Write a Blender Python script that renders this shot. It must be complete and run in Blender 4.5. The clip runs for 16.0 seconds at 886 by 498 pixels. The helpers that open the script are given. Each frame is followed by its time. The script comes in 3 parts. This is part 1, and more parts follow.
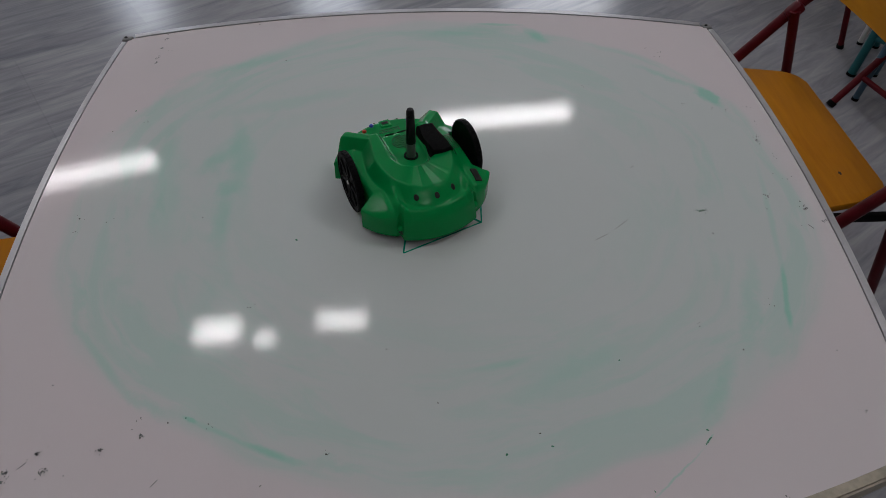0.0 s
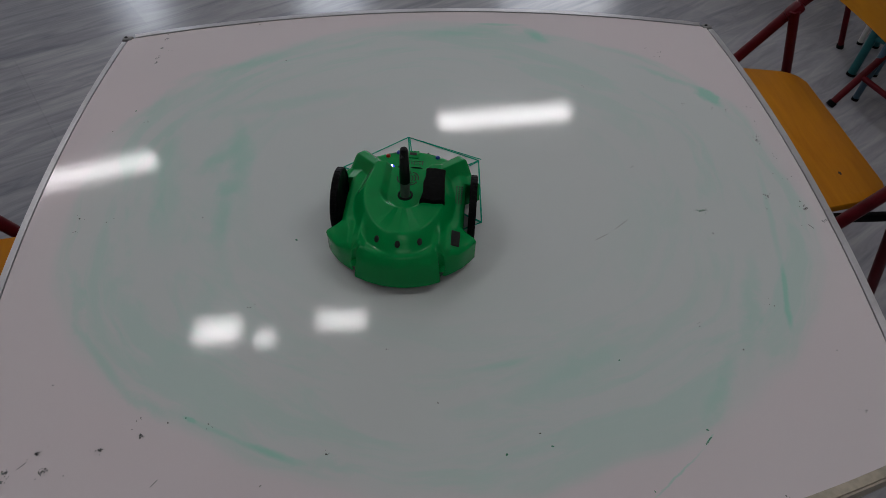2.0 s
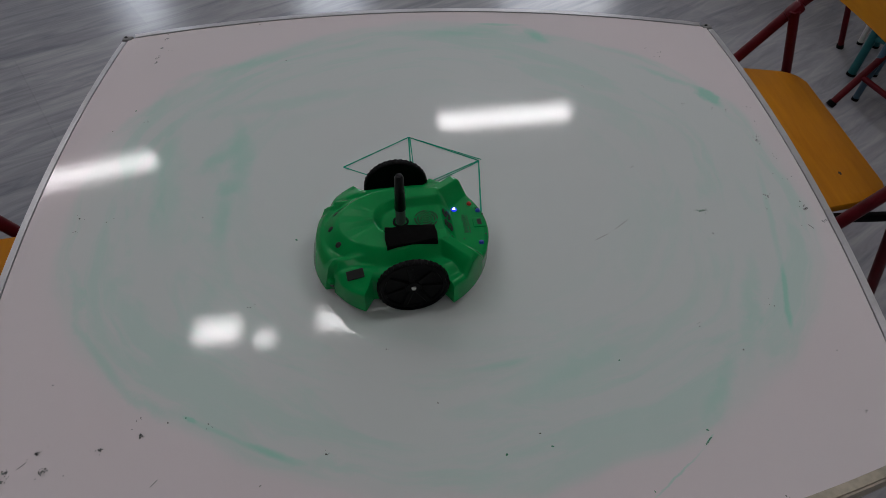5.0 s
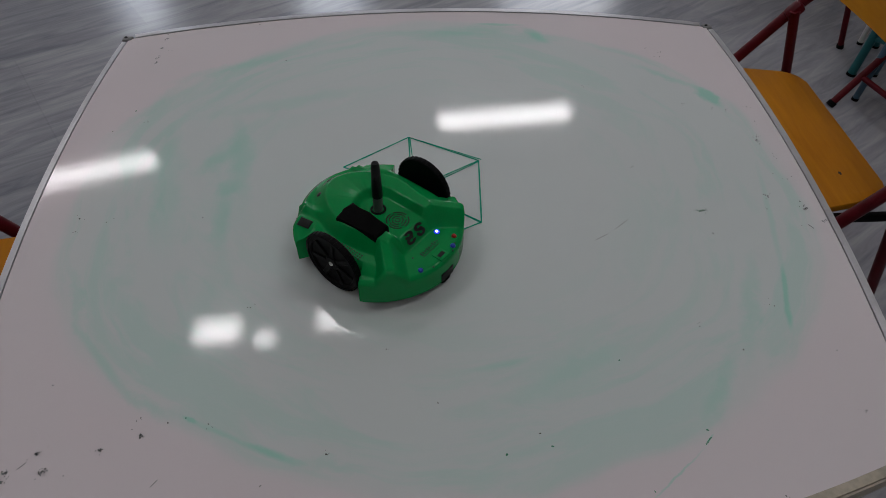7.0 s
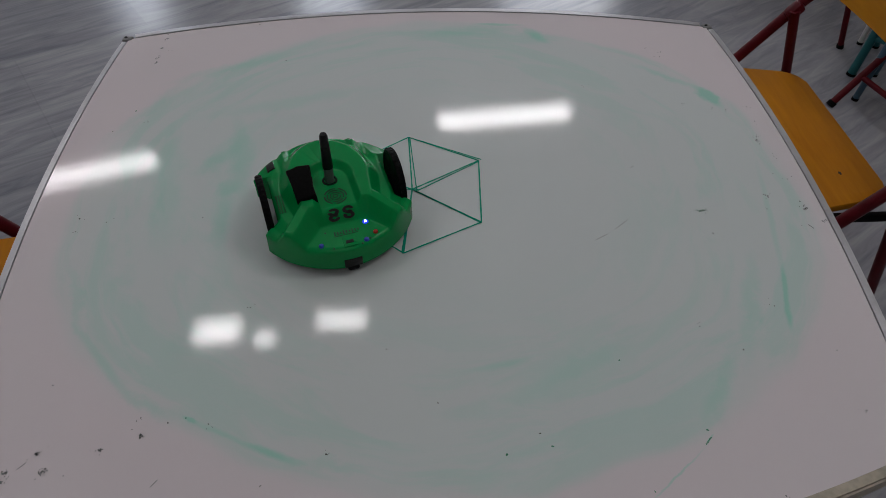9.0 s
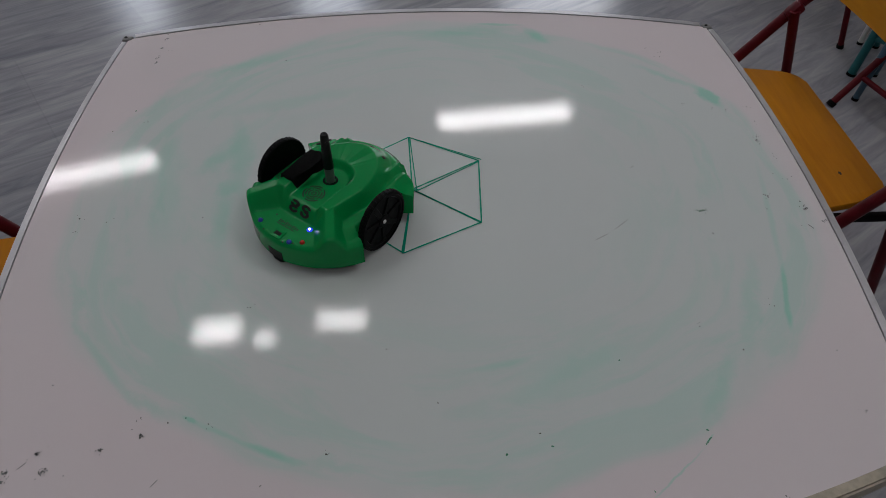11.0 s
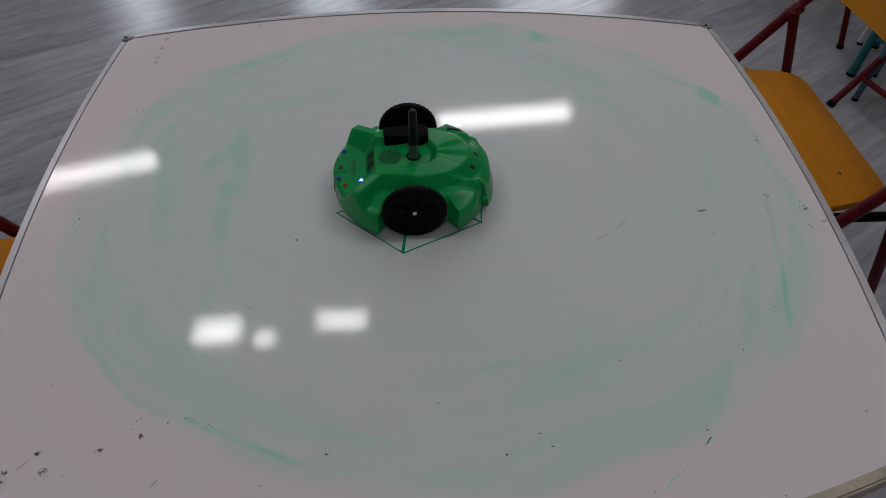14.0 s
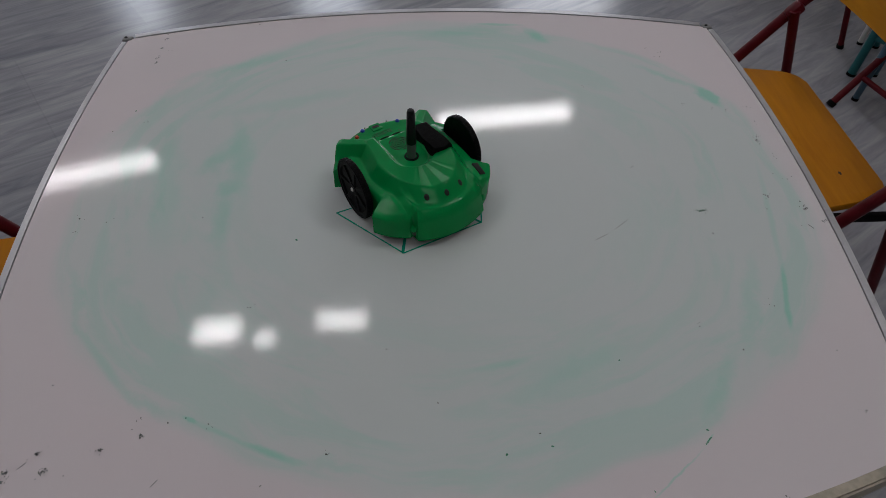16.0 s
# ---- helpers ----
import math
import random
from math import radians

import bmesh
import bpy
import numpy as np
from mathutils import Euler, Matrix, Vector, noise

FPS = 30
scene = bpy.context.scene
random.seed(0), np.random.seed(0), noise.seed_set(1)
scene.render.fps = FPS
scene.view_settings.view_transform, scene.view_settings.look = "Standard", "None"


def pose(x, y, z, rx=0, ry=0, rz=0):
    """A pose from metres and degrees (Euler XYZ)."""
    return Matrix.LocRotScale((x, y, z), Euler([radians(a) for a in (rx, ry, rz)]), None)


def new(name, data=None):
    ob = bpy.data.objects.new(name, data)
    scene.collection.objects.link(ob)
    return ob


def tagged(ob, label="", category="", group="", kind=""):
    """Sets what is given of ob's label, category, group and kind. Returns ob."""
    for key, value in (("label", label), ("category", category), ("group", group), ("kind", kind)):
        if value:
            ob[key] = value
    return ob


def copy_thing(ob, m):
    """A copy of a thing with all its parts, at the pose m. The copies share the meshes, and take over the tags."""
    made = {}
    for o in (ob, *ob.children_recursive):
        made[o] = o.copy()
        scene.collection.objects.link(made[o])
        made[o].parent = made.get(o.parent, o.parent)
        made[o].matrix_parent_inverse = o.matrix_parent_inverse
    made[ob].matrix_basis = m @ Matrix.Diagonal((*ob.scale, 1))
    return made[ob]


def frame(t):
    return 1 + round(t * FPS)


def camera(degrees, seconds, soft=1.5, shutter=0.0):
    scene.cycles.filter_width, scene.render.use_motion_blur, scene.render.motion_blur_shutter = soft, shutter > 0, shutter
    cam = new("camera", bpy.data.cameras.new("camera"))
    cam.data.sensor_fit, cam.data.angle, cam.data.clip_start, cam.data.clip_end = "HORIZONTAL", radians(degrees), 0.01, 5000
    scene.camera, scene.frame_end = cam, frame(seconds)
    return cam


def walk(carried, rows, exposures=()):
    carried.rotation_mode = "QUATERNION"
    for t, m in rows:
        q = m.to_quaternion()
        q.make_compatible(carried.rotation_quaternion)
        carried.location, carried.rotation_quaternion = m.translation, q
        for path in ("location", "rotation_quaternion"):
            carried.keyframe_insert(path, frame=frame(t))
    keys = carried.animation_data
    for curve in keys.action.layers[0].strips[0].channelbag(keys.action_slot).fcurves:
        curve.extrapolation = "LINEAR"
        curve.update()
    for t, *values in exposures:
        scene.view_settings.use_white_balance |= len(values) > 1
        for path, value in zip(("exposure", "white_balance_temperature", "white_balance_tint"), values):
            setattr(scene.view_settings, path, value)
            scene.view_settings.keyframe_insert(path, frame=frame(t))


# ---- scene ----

TOP = 0.72                      # height of the board's surface
EYE = TOP + 0.55
SECONDS = 16.0
CEIL = 3.32

# ---- camera: it stands still ----
cam = camera(68.88, SECONDS, 0.8)
STAND = pose(0, 0, EYE, 41.92, 0, -4.630) @ pose(0, 0, 0, 0, 0, 1.673)
walk(cam, [(0.0, STAND), (SECONDS, STAND)],
     [(0.0, -0.37), (1.0, -0.45), (1.6, -0.48), (2.6, -0.43), (3.6, -0.39), (7.0, -0.38), (9.0, -0.36), (12.4, -0.36), (14.0, -0.29), (16.0, -0.35)])

# ---- world and light ----
world = bpy.data.worlds.new("sky")
scene.world = world
world.use_nodes = True
sky = world.node_tree.nodes.new("ShaderNodeTexSky")
sky.sky_type, sky.sun_disc = 'NISHITA', False
sky.sun_elevation, sky.sun_rotation = radians(35), radians(20)
world.node_tree.links.new(sky.outputs[0], world.node_tree.nodes["Background"].inputs[0])
world.node_tree.nodes["Background"].inputs[1].default_value = 0.10


def area_lamp(name, m, sx, sy, watts, colour):
    data = bpy.data.lights.new(name, 'AREA')
    data.shape, data.size, data.size_y, data.energy, data.color = 'RECTANGLE', sx, sy, watts, colour
    ob = new(name, data)
    ob.matrix_world = m
    return ob


# ceiling fixtures, mirrored in the board or added: centre x, y, length, width, turn, watts
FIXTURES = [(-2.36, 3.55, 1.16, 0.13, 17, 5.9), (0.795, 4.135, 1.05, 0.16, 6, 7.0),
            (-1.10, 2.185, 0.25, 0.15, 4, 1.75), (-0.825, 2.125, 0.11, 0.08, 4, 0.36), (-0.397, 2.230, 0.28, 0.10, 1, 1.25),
            # three unseen fittings added as fill: two beside the board, one behind
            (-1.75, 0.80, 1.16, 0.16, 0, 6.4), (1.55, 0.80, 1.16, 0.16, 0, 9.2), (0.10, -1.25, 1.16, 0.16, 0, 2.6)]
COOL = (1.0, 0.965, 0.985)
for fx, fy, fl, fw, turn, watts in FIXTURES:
    area_lamp("ceiling_or_fill_lamp", pose(fx, fy, CEIL - 0.075, 0, 0, turn), fl, fw, watts, COOL)
WINDOWS = [(-2.55, 0.5), (-0.68, 0.7), (1.60, 1.2)]
WALL_Y = 6.2
for wx, ww in WINDOWS:
    area_lamp("window_light", pose(wx, WALL_Y + 0.02, 1.65, -90, 0, 0), ww - 0.1, 1.2, 20 * ww, (0.84, 0.89, 1.0))


# ---- materials ----
def material(name):
    m = bpy.data.materials.new(name)
    m.use_nodes = True
    return m, m.node_tree.nodes, m.node_tree.links, m.node_tree.nodes["Principled BSDF"]


def ramp(nodes, stops):
    r = nodes.new("ShaderNodeValToRGB")
    e = r.color_ramp.elements
    while len(e) < len(stops):
        e.new(0.5)
    for el, (p, c) in zip(e, stops):
        el.position, el.color = p, (*c, 1) if len(c) == 3 else c
    return r


def noise_tex(nodes, links, vec, scale, detail=4, rough=0.55, distortion=0.0):
    n = nodes.new("ShaderNodeTexNoise")
    n.inputs["Scale"].default_value, n.inputs["Detail"].default_value = scale, detail
    n.inputs["Roughness"].default_value, n.inputs["Distortion"].default_value = rough, distortion
    if vec is not None:
        links.new(vec, n.inputs["Vector"])
    return n


def plain(name, base, rough=0.5, metal=0.0, vary=0.12, grain=40, bump=0.0, bump_scale=300, coat=0.0, spec=0.5):
    """A painted, moulded or bare surface with light wear at two scales."""
    m, nodes, links, bsdf = material(name)
    co = nodes.new("ShaderNodeTexCoord").outputs["Object"]
    a, b = noise_tex(nodes, links, co, grain, 5), noise_tex(nodes, links, co, grain * 7, 3)
    add = nodes.new("ShaderNodeMath")
    add.operation = 'MULTIPLY_ADD'
    links.new(b.outputs[0], add.inputs[0])
    add.inputs[1].default_value = 0.4
    links.new(a.outputs[0], add.inputs[2])
    lo, hi = [c * (1 - vary) for c in base], [min(1, c * (1 + vary)) for c in base]
    r = ramp(nodes, [(0.45, lo), (0.95, hi)])
    links.new(add.outputs[0], r.inputs[0])
    links.new(r.outputs[0], bsdf.inputs["Base Color"])
    rr = nodes.new("ShaderNodeMapRange")
    rr.inputs[1].default_value, rr.inputs[2].default_value = 0.3, 0.7
    rr.inputs[3].default_value, rr.inputs[4].default_value = rough * 0.85, min(1, rough * 1.2)
    links.new(a.outputs[0], rr.inputs[0])
    links.new(rr.outputs[0], bsdf.inputs["Roughness"])
    bsdf.inputs["Metallic"].default_value = metal
    bsdf.inputs["Coat Weight"].default_value = coat
    bsdf.inputs["Specular IOR Level"].default_value = spec
    if bump:
        n = noise_tex(nodes, links, co, bump_scale, 2)
        bp = nodes.new("ShaderNodeBump")
        bp.inputs["Strength"].default_value, bp.inputs["Distance"].default_value = bump, 0.001
        links.new(n.outputs[0], bp.inputs["Height"])
        links.new(bp.outputs[0], bsdf.inputs["Normal"])
    return m


def glow(name, colour, strength):
    m, nodes, links, bsdf = material(name)
    bsdf.inputs["Base Color"].default_value = (*colour, 1)
    bsdf.inputs["Emission Color"].default_value = (*colour, 1)
    bsdf.inputs["Emission Strength"].default_value = strength
    return m


def vmath(nodes, links, op, a, b=None):
    v = nodes.new("ShaderNodeVectorMath")
    v.operation = op
    for k, val in ((0, a), (1, b)):
        if val is None:
            continue
        if isinstance(val, tuple):
            v.inputs[k].default_value = val
        else:
            links.new(val, v.inputs[k])
    return v


def fmath(nodes, links, op, a, b=0.0, clamp=False):
    v = nodes.new("ShaderNodeMath")
    v.operation, v.use_clamp = op, clamp
    for k, val in ((0, a), (1, b)):
        if isinstance(val, (int, float)):
            v.inputs[k].default_value = val
        else:
            links.new(val, v.inputs[k])
    return v.outputs[0]


def remap(nodes, links, val, a, b, c=0.0, d=1.0):
    r = nodes.new("ShaderNodeMapRange")
    r.interpolation_type = 'SMOOTHSTEP'
    for k, x in zip((1, 2, 3, 4), (a, b, c, d)):
        r.inputs[k].default_value = x
    links.new(val, r.inputs[0])
    return r.outputs[0]


# stains of wiped green marker: x, y, half length, half width, turn, strength
STAINS_WEST = [(-0.213, 0.662, 0.066, 0.0120, -81, 0.60), (-0.242, 0.659, 0.029, 0.0110, 53, 0.50), (-0.221, 0.605, 0.012, 0.0120, 10, 0.6), (-0.22, 0.548, 0.045, 0.0100, -82, 0.55),
               (-0.296, 0.612, 0.089, 0.0168, -80, 0.42), (-0.35, 0.435, 0.045, 0.0054, -69, 0.4), (-0.301, 0.357, 0.05, 0.0044, -48, 0.6), (-0.249, 0.309, 0.022, 0.005, -30, 0.4),
               (-0.205, 0.292, 0.006, 0.002, -29, 1.2), (-0.174, 0.277, 0.028, 0.0025, -24, 0.5), (-0.126, 0.255, 0.024, 0.0034, -22, 1.0), (-0.075, 0.241, 0.029, 0.005, -11, 0.4),
               (-0.222, 0.419, 0.052, 0.0144, -103, 0.25), (-0.353, 0.776, 0.071, 0.0081, 60, 0.35), (0.413, 0.421, 0.023, 0.0025, -108, 1.0)]
STAINS_EAST = [(0.402, 0.385, 0.019, 0.003, -105, 0.9), (0.365, 0.397, 0.06, 0.0081, -113, 0.5), (0.439, 0.523, 0.082, 0.0035, -103, 0.45), (0.162, 0.991, 0.031, 0.0037, -3, 1.0),
               (0.112, 0.972, 0.066, 0.0122, 6, 0.5), (0.219, 0.958, 0.024, 0.0085, -56, 0.9), (0.448, 0.777, 0.022, 0.0081, -58, 1.7), (0.402, 0.828, 0.048, 0.0061, -40, 0.6),
               (-0.252, 0.874, 0.073, 0.0093, 23, 0.45), (-0.154, 0.784, 0.097, 0.0123, 15, 0.35), (0.269, 0.249, 0.006, 0.0009, -139, 1.5), (0.229, 0.217, 0.03, 0.0009, -144, 0.9),
               (0.09, 0.337, 0.024, 0.0038, 13, 0.5), (0.166, 0.334, 0.054, 0.0103, 30, 0.28), (0.298, 0.301, 0.051, 0.007, -125, 0.35)]


def board_material():
    m, nodes, links, bsdf = material("wiped_whiteboard")
    co = nodes.new("ShaderNodeTexCoord").outputs["Object"]
    warp = noise_tex(nodes, links, co, 4.0, 3)
    off = vmath(nodes, links, 'SUBTRACT', warp.outputs["Color"], (0.5, 0.5, 0.5))
    off = vmath(nodes, links, 'MULTIPLY', off.outputs[0], (0.075, 0.075, 0.0))
    pos = vmath(nodes, links, 'ADD', co, off.outputs[0]).outputs[0]
    # the oval that the wiping left, with strokes that follow it round
    cen = vmath(nodes, links, 'SUBTRACT', pos, (0.048, 0.602, 0.0))
    cen = vmath(nodes, links, 'MULTIPLY', cen.outputs[0], (2.230, 2.530, 0.0))
    dist = vmath(nodes, links, 'LENGTH', cen.outputs[0]).outputs["Value"]
    way = vmath(nodes, links, 'NORMALIZE', cen.outputs[0])
    way = vmath(nodes, links, 'MULTIPLY', way.outputs[0], (1.1, 1.1, 0.0))
    lift = nodes.new("ShaderNodeCombineXYZ")
    links.new(fmath(nodes, links, 'MULTIPLY', dist, 6.5), lift.inputs[2])
    swirl = vmath(nodes, links, 'ADD', way.outputs[0], lift.outputs[0]).outputs[0]
    strokes = noise_tex(nodes, links, swirl, 1.6, 5, 0.6, 0.6)
    inner = remap(nodes, links, dist, 0.30, 0.95)
    outer = remap(nodes, links, dist, 1.03, 0.985)
    ring = fmath(nodes, links, 'MULTIPLY', inner, outer)
    patch = remap(nodes, links, strokes.outputs[0], 0.45, 0.63, 0.04, 1.0)
    wash = fmath(nodes, links, 'MULTIPLY', ring, patch)
    haze = fmath(nodes, links, 'MULTIPLY', outer, 0.085)
    total = fmath(nodes, links, 'MULTIPLY_ADD', wash, 0.18)
    links.new(haze, total.node.inputs[2])
    # single darker smears with torn outlines
    fine = noise_tex(nodes, links, co, 26.0, 6, 0.68)
    off2 = vmath(nodes, links, 'SUBTRACT', fine.outputs["Color"], (0.5, 0.5, 0.5))
    off2 = vmath(nodes, links, 'MULTIPLY', off2.outputs[0], (0.036, 0.036, 0.0))
    pos2 = vmath(nodes, links, 'ADD', co, off2.outputs[0]).outputs[0]
    off3 = vmath(nodes, links, 'MULTIPLY', off2.outputs[0], (0.22, 0.22, 0.0))
    pos3 = vmath(nodes, links, 'ADD', co, off3.outputs[0]).outputs[0]
    for x, y, a, b, turn, k in STAINS_WEST + STAINS_EAST:
        mp = nodes.new("ShaderNodeMapping")
        mp.vector_type = 'TEXTURE'
        mp.inputs["Location"].default_value = (x, y, 0)
        mp.inputs["Rotation"].default_value = (0, 0, radians(turn))
        mp.inputs["Scale"].default_value = (a, b, 1)
        links.new(pos2 if b > 0.0045 else pos3, mp.inputs["Vector"])
        flat = vmath(nodes, links, 'MULTIPLY', mp.outputs[0], (1, 1, 0))
        d = vmath(nodes, links, 'LENGTH', flat.outputs[0]).outputs["Value"]
        spot = remap(nodes, links, d, 1.7, 0.2, 0.0, k * 0.42)
        total = fmath(nodes, links, 'ADD', total, spot)
    total = fmath(nodes, links, 'MINIMUM', total, 0.6)
    big = noise_tex(nodes, links, co, 3.0, 3)
    tone = fmath(nodes, links, 'MULTIPLY_ADD', big.outputs[0], 0.35)
    links.new(remap(nodes, links, dist, 0.90, 1.08, 0.20, 0.56), tone.node.inputs[2])
    white = ramp(nodes, [(0.36, (0.722, 0.734, 0.735)), (0.80, (0.800, 0.722, 0.740))])
    links.new(tone, white.inputs[0])
    mix = nodes.new("ShaderNodeMix")
    mix.data_type = 'RGBA'
    links.new(total, mix.inputs[0])
    links.new(white.outputs[0], mix.inputs[6])
    mix.inputs[7].default_value = (0.18, 0.70, 0.52, 1)
    links.new(mix.outputs[2], bsdf.inputs["Base Color"])
    links.new(remap(nodes, links, fine.outputs[0], 0.35, 0.7, 0.048, 0.068), bsdf.inputs["Roughness"])
    bsdf.inputs["Specular IOR Level"].default_value = 0.5
    peel = noise_tex(nodes, links, co, 235.0, 2)
    bp = nodes.new("ShaderNodeBump")
    bp.inputs["Strength"].default_value, bp.inputs["Distance"].default_value = 0.10, 0.0004
    links.new(peel.outputs[0], bp.inputs["Height"])
    links.new(bp.outputs[0], bsdf.inputs["Normal"])
    return m


def floor_material():
    m, nodes, links, bsdf = material("streaked_grey_vinyl")
    co = nodes.new("ShaderNodeTexCoord").outputs["Object"]
    mp = nodes.new("ShaderNodeMapping")
    mp.vector_type = 'TEXTURE'
    mp.inputs["Rotation"].default_value = (0, 0, radians(33))
    mp.inputs["Scale"].default_value = (0.55, 0.085, 1)
    links.new(co, mp.inputs["Vector"])
    a = noise_tex(nodes, links, mp.outputs[0], 1.7, 7, 0.62, 0.8)
    b = noise_tex(nodes, links, co, 1.1, 3)
    t = fmath(nodes, links, 'MULTIPLY_ADD', b.outputs[0], 0.5)
    links.new(a.outputs[0], t.node.inputs[2])
    r = ramp(nodes, [(0.48, (0.205, 0.213, 0.245)), (0.74, (0.345, 0.352, 0.380)), (1.0, (0.49, 0.49, 0.51))])
    links.new(t, r.inputs[0])
    # sheets laid edge to edge, each with its own tone and a fine dark joint
    br = nodes.new("ShaderNodeTexBrick")
    br.inputs["Scale"].default_value, br.inputs["Mortar Size"].default_value = 1.0, 0.0025
    br.inputs["Brick Width"].default_value, br.inputs["Row Height"].default_value = 0.92, 0.62
    br.inputs["Color1"].default_value, br.inputs["Color2"].default_value = (1, 1, 1, 1), (0.84, 0.845, 0.87, 1)
    br.inputs["Mortar"].default_value = (0.90, 0.90, 0.91, 1)
    lay = nodes.new("ShaderNodeMapping")
    lay.inputs["Rotation"].default_value = (0, 0, radians(-33))
    links.new(co, lay.inputs["Vector"])
    links.new(lay.outputs[0], br.inputs["Vector"])
    mul = nodes.new("ShaderNodeMix")
    mul.data_type, mul.blend_type = 'RGBA', 'MULTIPLY'
    mul.inputs[0].default_value = 1.0
    links.new(r.outputs[0], mul.inputs[6])
    links.new(br.outputs[0], mul.inputs[7])
    links.new(mul.outputs[2], bsdf.inputs["Base Color"])
    bsdf.inputs["Roughness"].default_value = 0.22
    n = noise_tex(nodes, links, co, 60, 3)
    bp = nodes.new("ShaderNodeBump")
    bp.inputs["Strength"].default_value, bp.inputs["Distance"].default_value = 0.12, 0.002
    links.new(n.outputs[0], bp.inputs["Height"])
    links.new(bp.outputs[0], bsdf.inputs["Normal"])
    return m


def wood_material(name, dark, light):
    m, nodes, links, bsdf = material(name)
    co = nodes.new("ShaderNodeTexCoord").outputs["Object"]
    mp = nodes.new("ShaderNodeMapping")
    mp.inputs["Scale"].default_value = (30, 3, 30)
    links.new(co, mp.inputs["Vector"])
    a = noise_tex(nodes, links, mp.outputs[0], 2.0, 6, 0.6, 0.4)
    r = ramp(nodes, [(0.3, dark), (0.7, light)])
    links.new(a.outputs[0], r.inputs[0])
    links.new(r.outputs[0], bsdf.inputs["Base Color"])
    bsdf.inputs["Roughness"].default_value = 0.45
    bsdf.inputs["Specular IOR Level"].default_value = 0.25
    return m


M_BOARD, M_FLOOR = board_material(), floor_material()
M_ALU = plain("dull_aluminium", (0.62, 0.62, 0.64), 0.36, 0.6, 0.12, 30)
M_TAN = plain("stained_edge_strip", (0.46, 0.41, 0.32), 0.5, 0.0, 0.3, 25)
M_CORE = plain("dark_chipboard", (0.035, 0.03, 0.028), 0.8)
M_CAP = plain("grey_corner_cap", (0.22, 0.22, 0.22), 0.5)
M_STEEL = plain("grey_painted_steel", (0.3, 0.3, 0.31), 0.45)
M_GREEN = plain("green_moulded_plastic", (0.0004, 0.292, 0.066), 0.22, 0.0, 0.05, 60, 0.02, 500, spec=0.22)
M_BLACK = plain("black_rubber", (0.002, 0.002, 0.0025), 0.55, 0.0, 0.3, 90, spec=0.10)
M_RIM = plain("black_plastic", (0.0025, 0.0025, 0.003), 0.5, 0.0, 0.3, 90, spec=0.09)
M_FOAM = plain("black_foam", (0.003, 0.003, 0.003), 0.9, 0.0, 0.3, 200, 0.4, 900, spec=0.1)
M_HOLE = plain("dark_opening", (0.006, 0.008, 0.007), 0.7)
M_DARKGREEN = plain("dark_green_print", (0.002, 0.035, 0.014), 0.5)
M_RED = plain("red_button", (0.5, 0.02, 0.012), 0.35)
M_BLUE = plain("blue_button", (0.02, 0.06, 0.45), 0.35)
M_WHITE = plain("white_plastic", (0.75, 0.75, 0.72), 0.4)
M_LED, M_LEDRING = glow("lit_blue_led", (0.75, 0.8, 1.0), 6.0), glow("blue_led_lens", (0.01, 0.03, 1.0), 1.2)
M_PEN = plain("black_marker_barrel", (0.003, 0.003, 0.004), 0.3, 0.0, 0.3, 120, spec=0.25)
M_PENGREY = plain("grey_marker_print", (0.11, 0.115, 0.12), 0.4)
M_INK = plain("teal_marker_ink", (0.0, 0.36, 0.22), 0.6, 0.0, 0.25, 300, spec=0.2)
M_DOT = plain("dull_green_ink", (0.03, 0.20, 0.11), 0.5, 0.0, 0.3, 200)
M_SCRATCH = plain("grey_scratch", (0.20, 0.20, 0.20), 0.6, 0.0, 0.3, 200)
M_SMUDGE = plain("grey_smudge", (0.24, 0.25, 0.25), 0.6, 0.0, 0.3, 200)
M_DIRT = plain("dark_specks", (0.09, 0.10, 0.09), 0.7, 0.0, 0.4, 200)
M_TUBE = plain("dark_red_painted_tube", (0.098, 0.003, 0.008), 0.38, 0.0, 0.2, 30, spec=0.2)
M_TEAL = plain("teal_painted_tube", (0.01, 0.13, 0.14), 0.4)
M_NAVY = plain("blue_grey_painted_tube", (0.05, 0.11, 0.16), 0.4)
M_PLY = wood_material("orange_yellow_varnished_plywood", (0.47, 0.165, 0.002), (0.58, 0.225, 0.004))
M_PLYBACK = wood_material("yellow_varnished_plywood", (0.58, 0.245, 0.002), (0.68, 0.31, 0.004))
M_WALL = plain("matt_wall_paint", (0.64, 0.61, 0.58), 0.85, 0.0, 0.05, 3)
M_CEIL = plain("matt_ceiling_paint", (0.80, 0.80, 0.78), 0.9, 0.0, 0.04, 3)
M_FRAME = plain("white_window_frame", (0.7, 0.7, 0.7), 0.4)
M_TUBELIGHT = glow("lit_diffuser", (1.0, 0.965, 0.985), 6.0)


# ---- mesh helpers ----
def mesh_object(name, bm, mat, sharp=35):
    bmesh.ops.recalc_face_normals(bm, faces=bm.faces)
    for f in bm.faces:
        f.smooth = True
    lim = radians(sharp)
    for e in bm.edges:
        if len(e.link_faces) == 2 and e.calc_face_angle() > lim:
            e.smooth = False
    me = bpy.data.meshes.new(name)
    bm.to_mesh(me)
    bm.free()
    me.materials.append(mat)
    return new(name, me)


def part(name, bm, mat, parent, label="", sharp=35):
    ob = mesh_object(name, bm, mat, sharp)
    ob.parent = parent
    if label:
        ob["label"] = label
    return ob


def empty(name, m=None):
    ob = new(name)
    ob.empty_display_size = 0.05
    if m is not None:
        ob.matrix_basis = m
    return ob


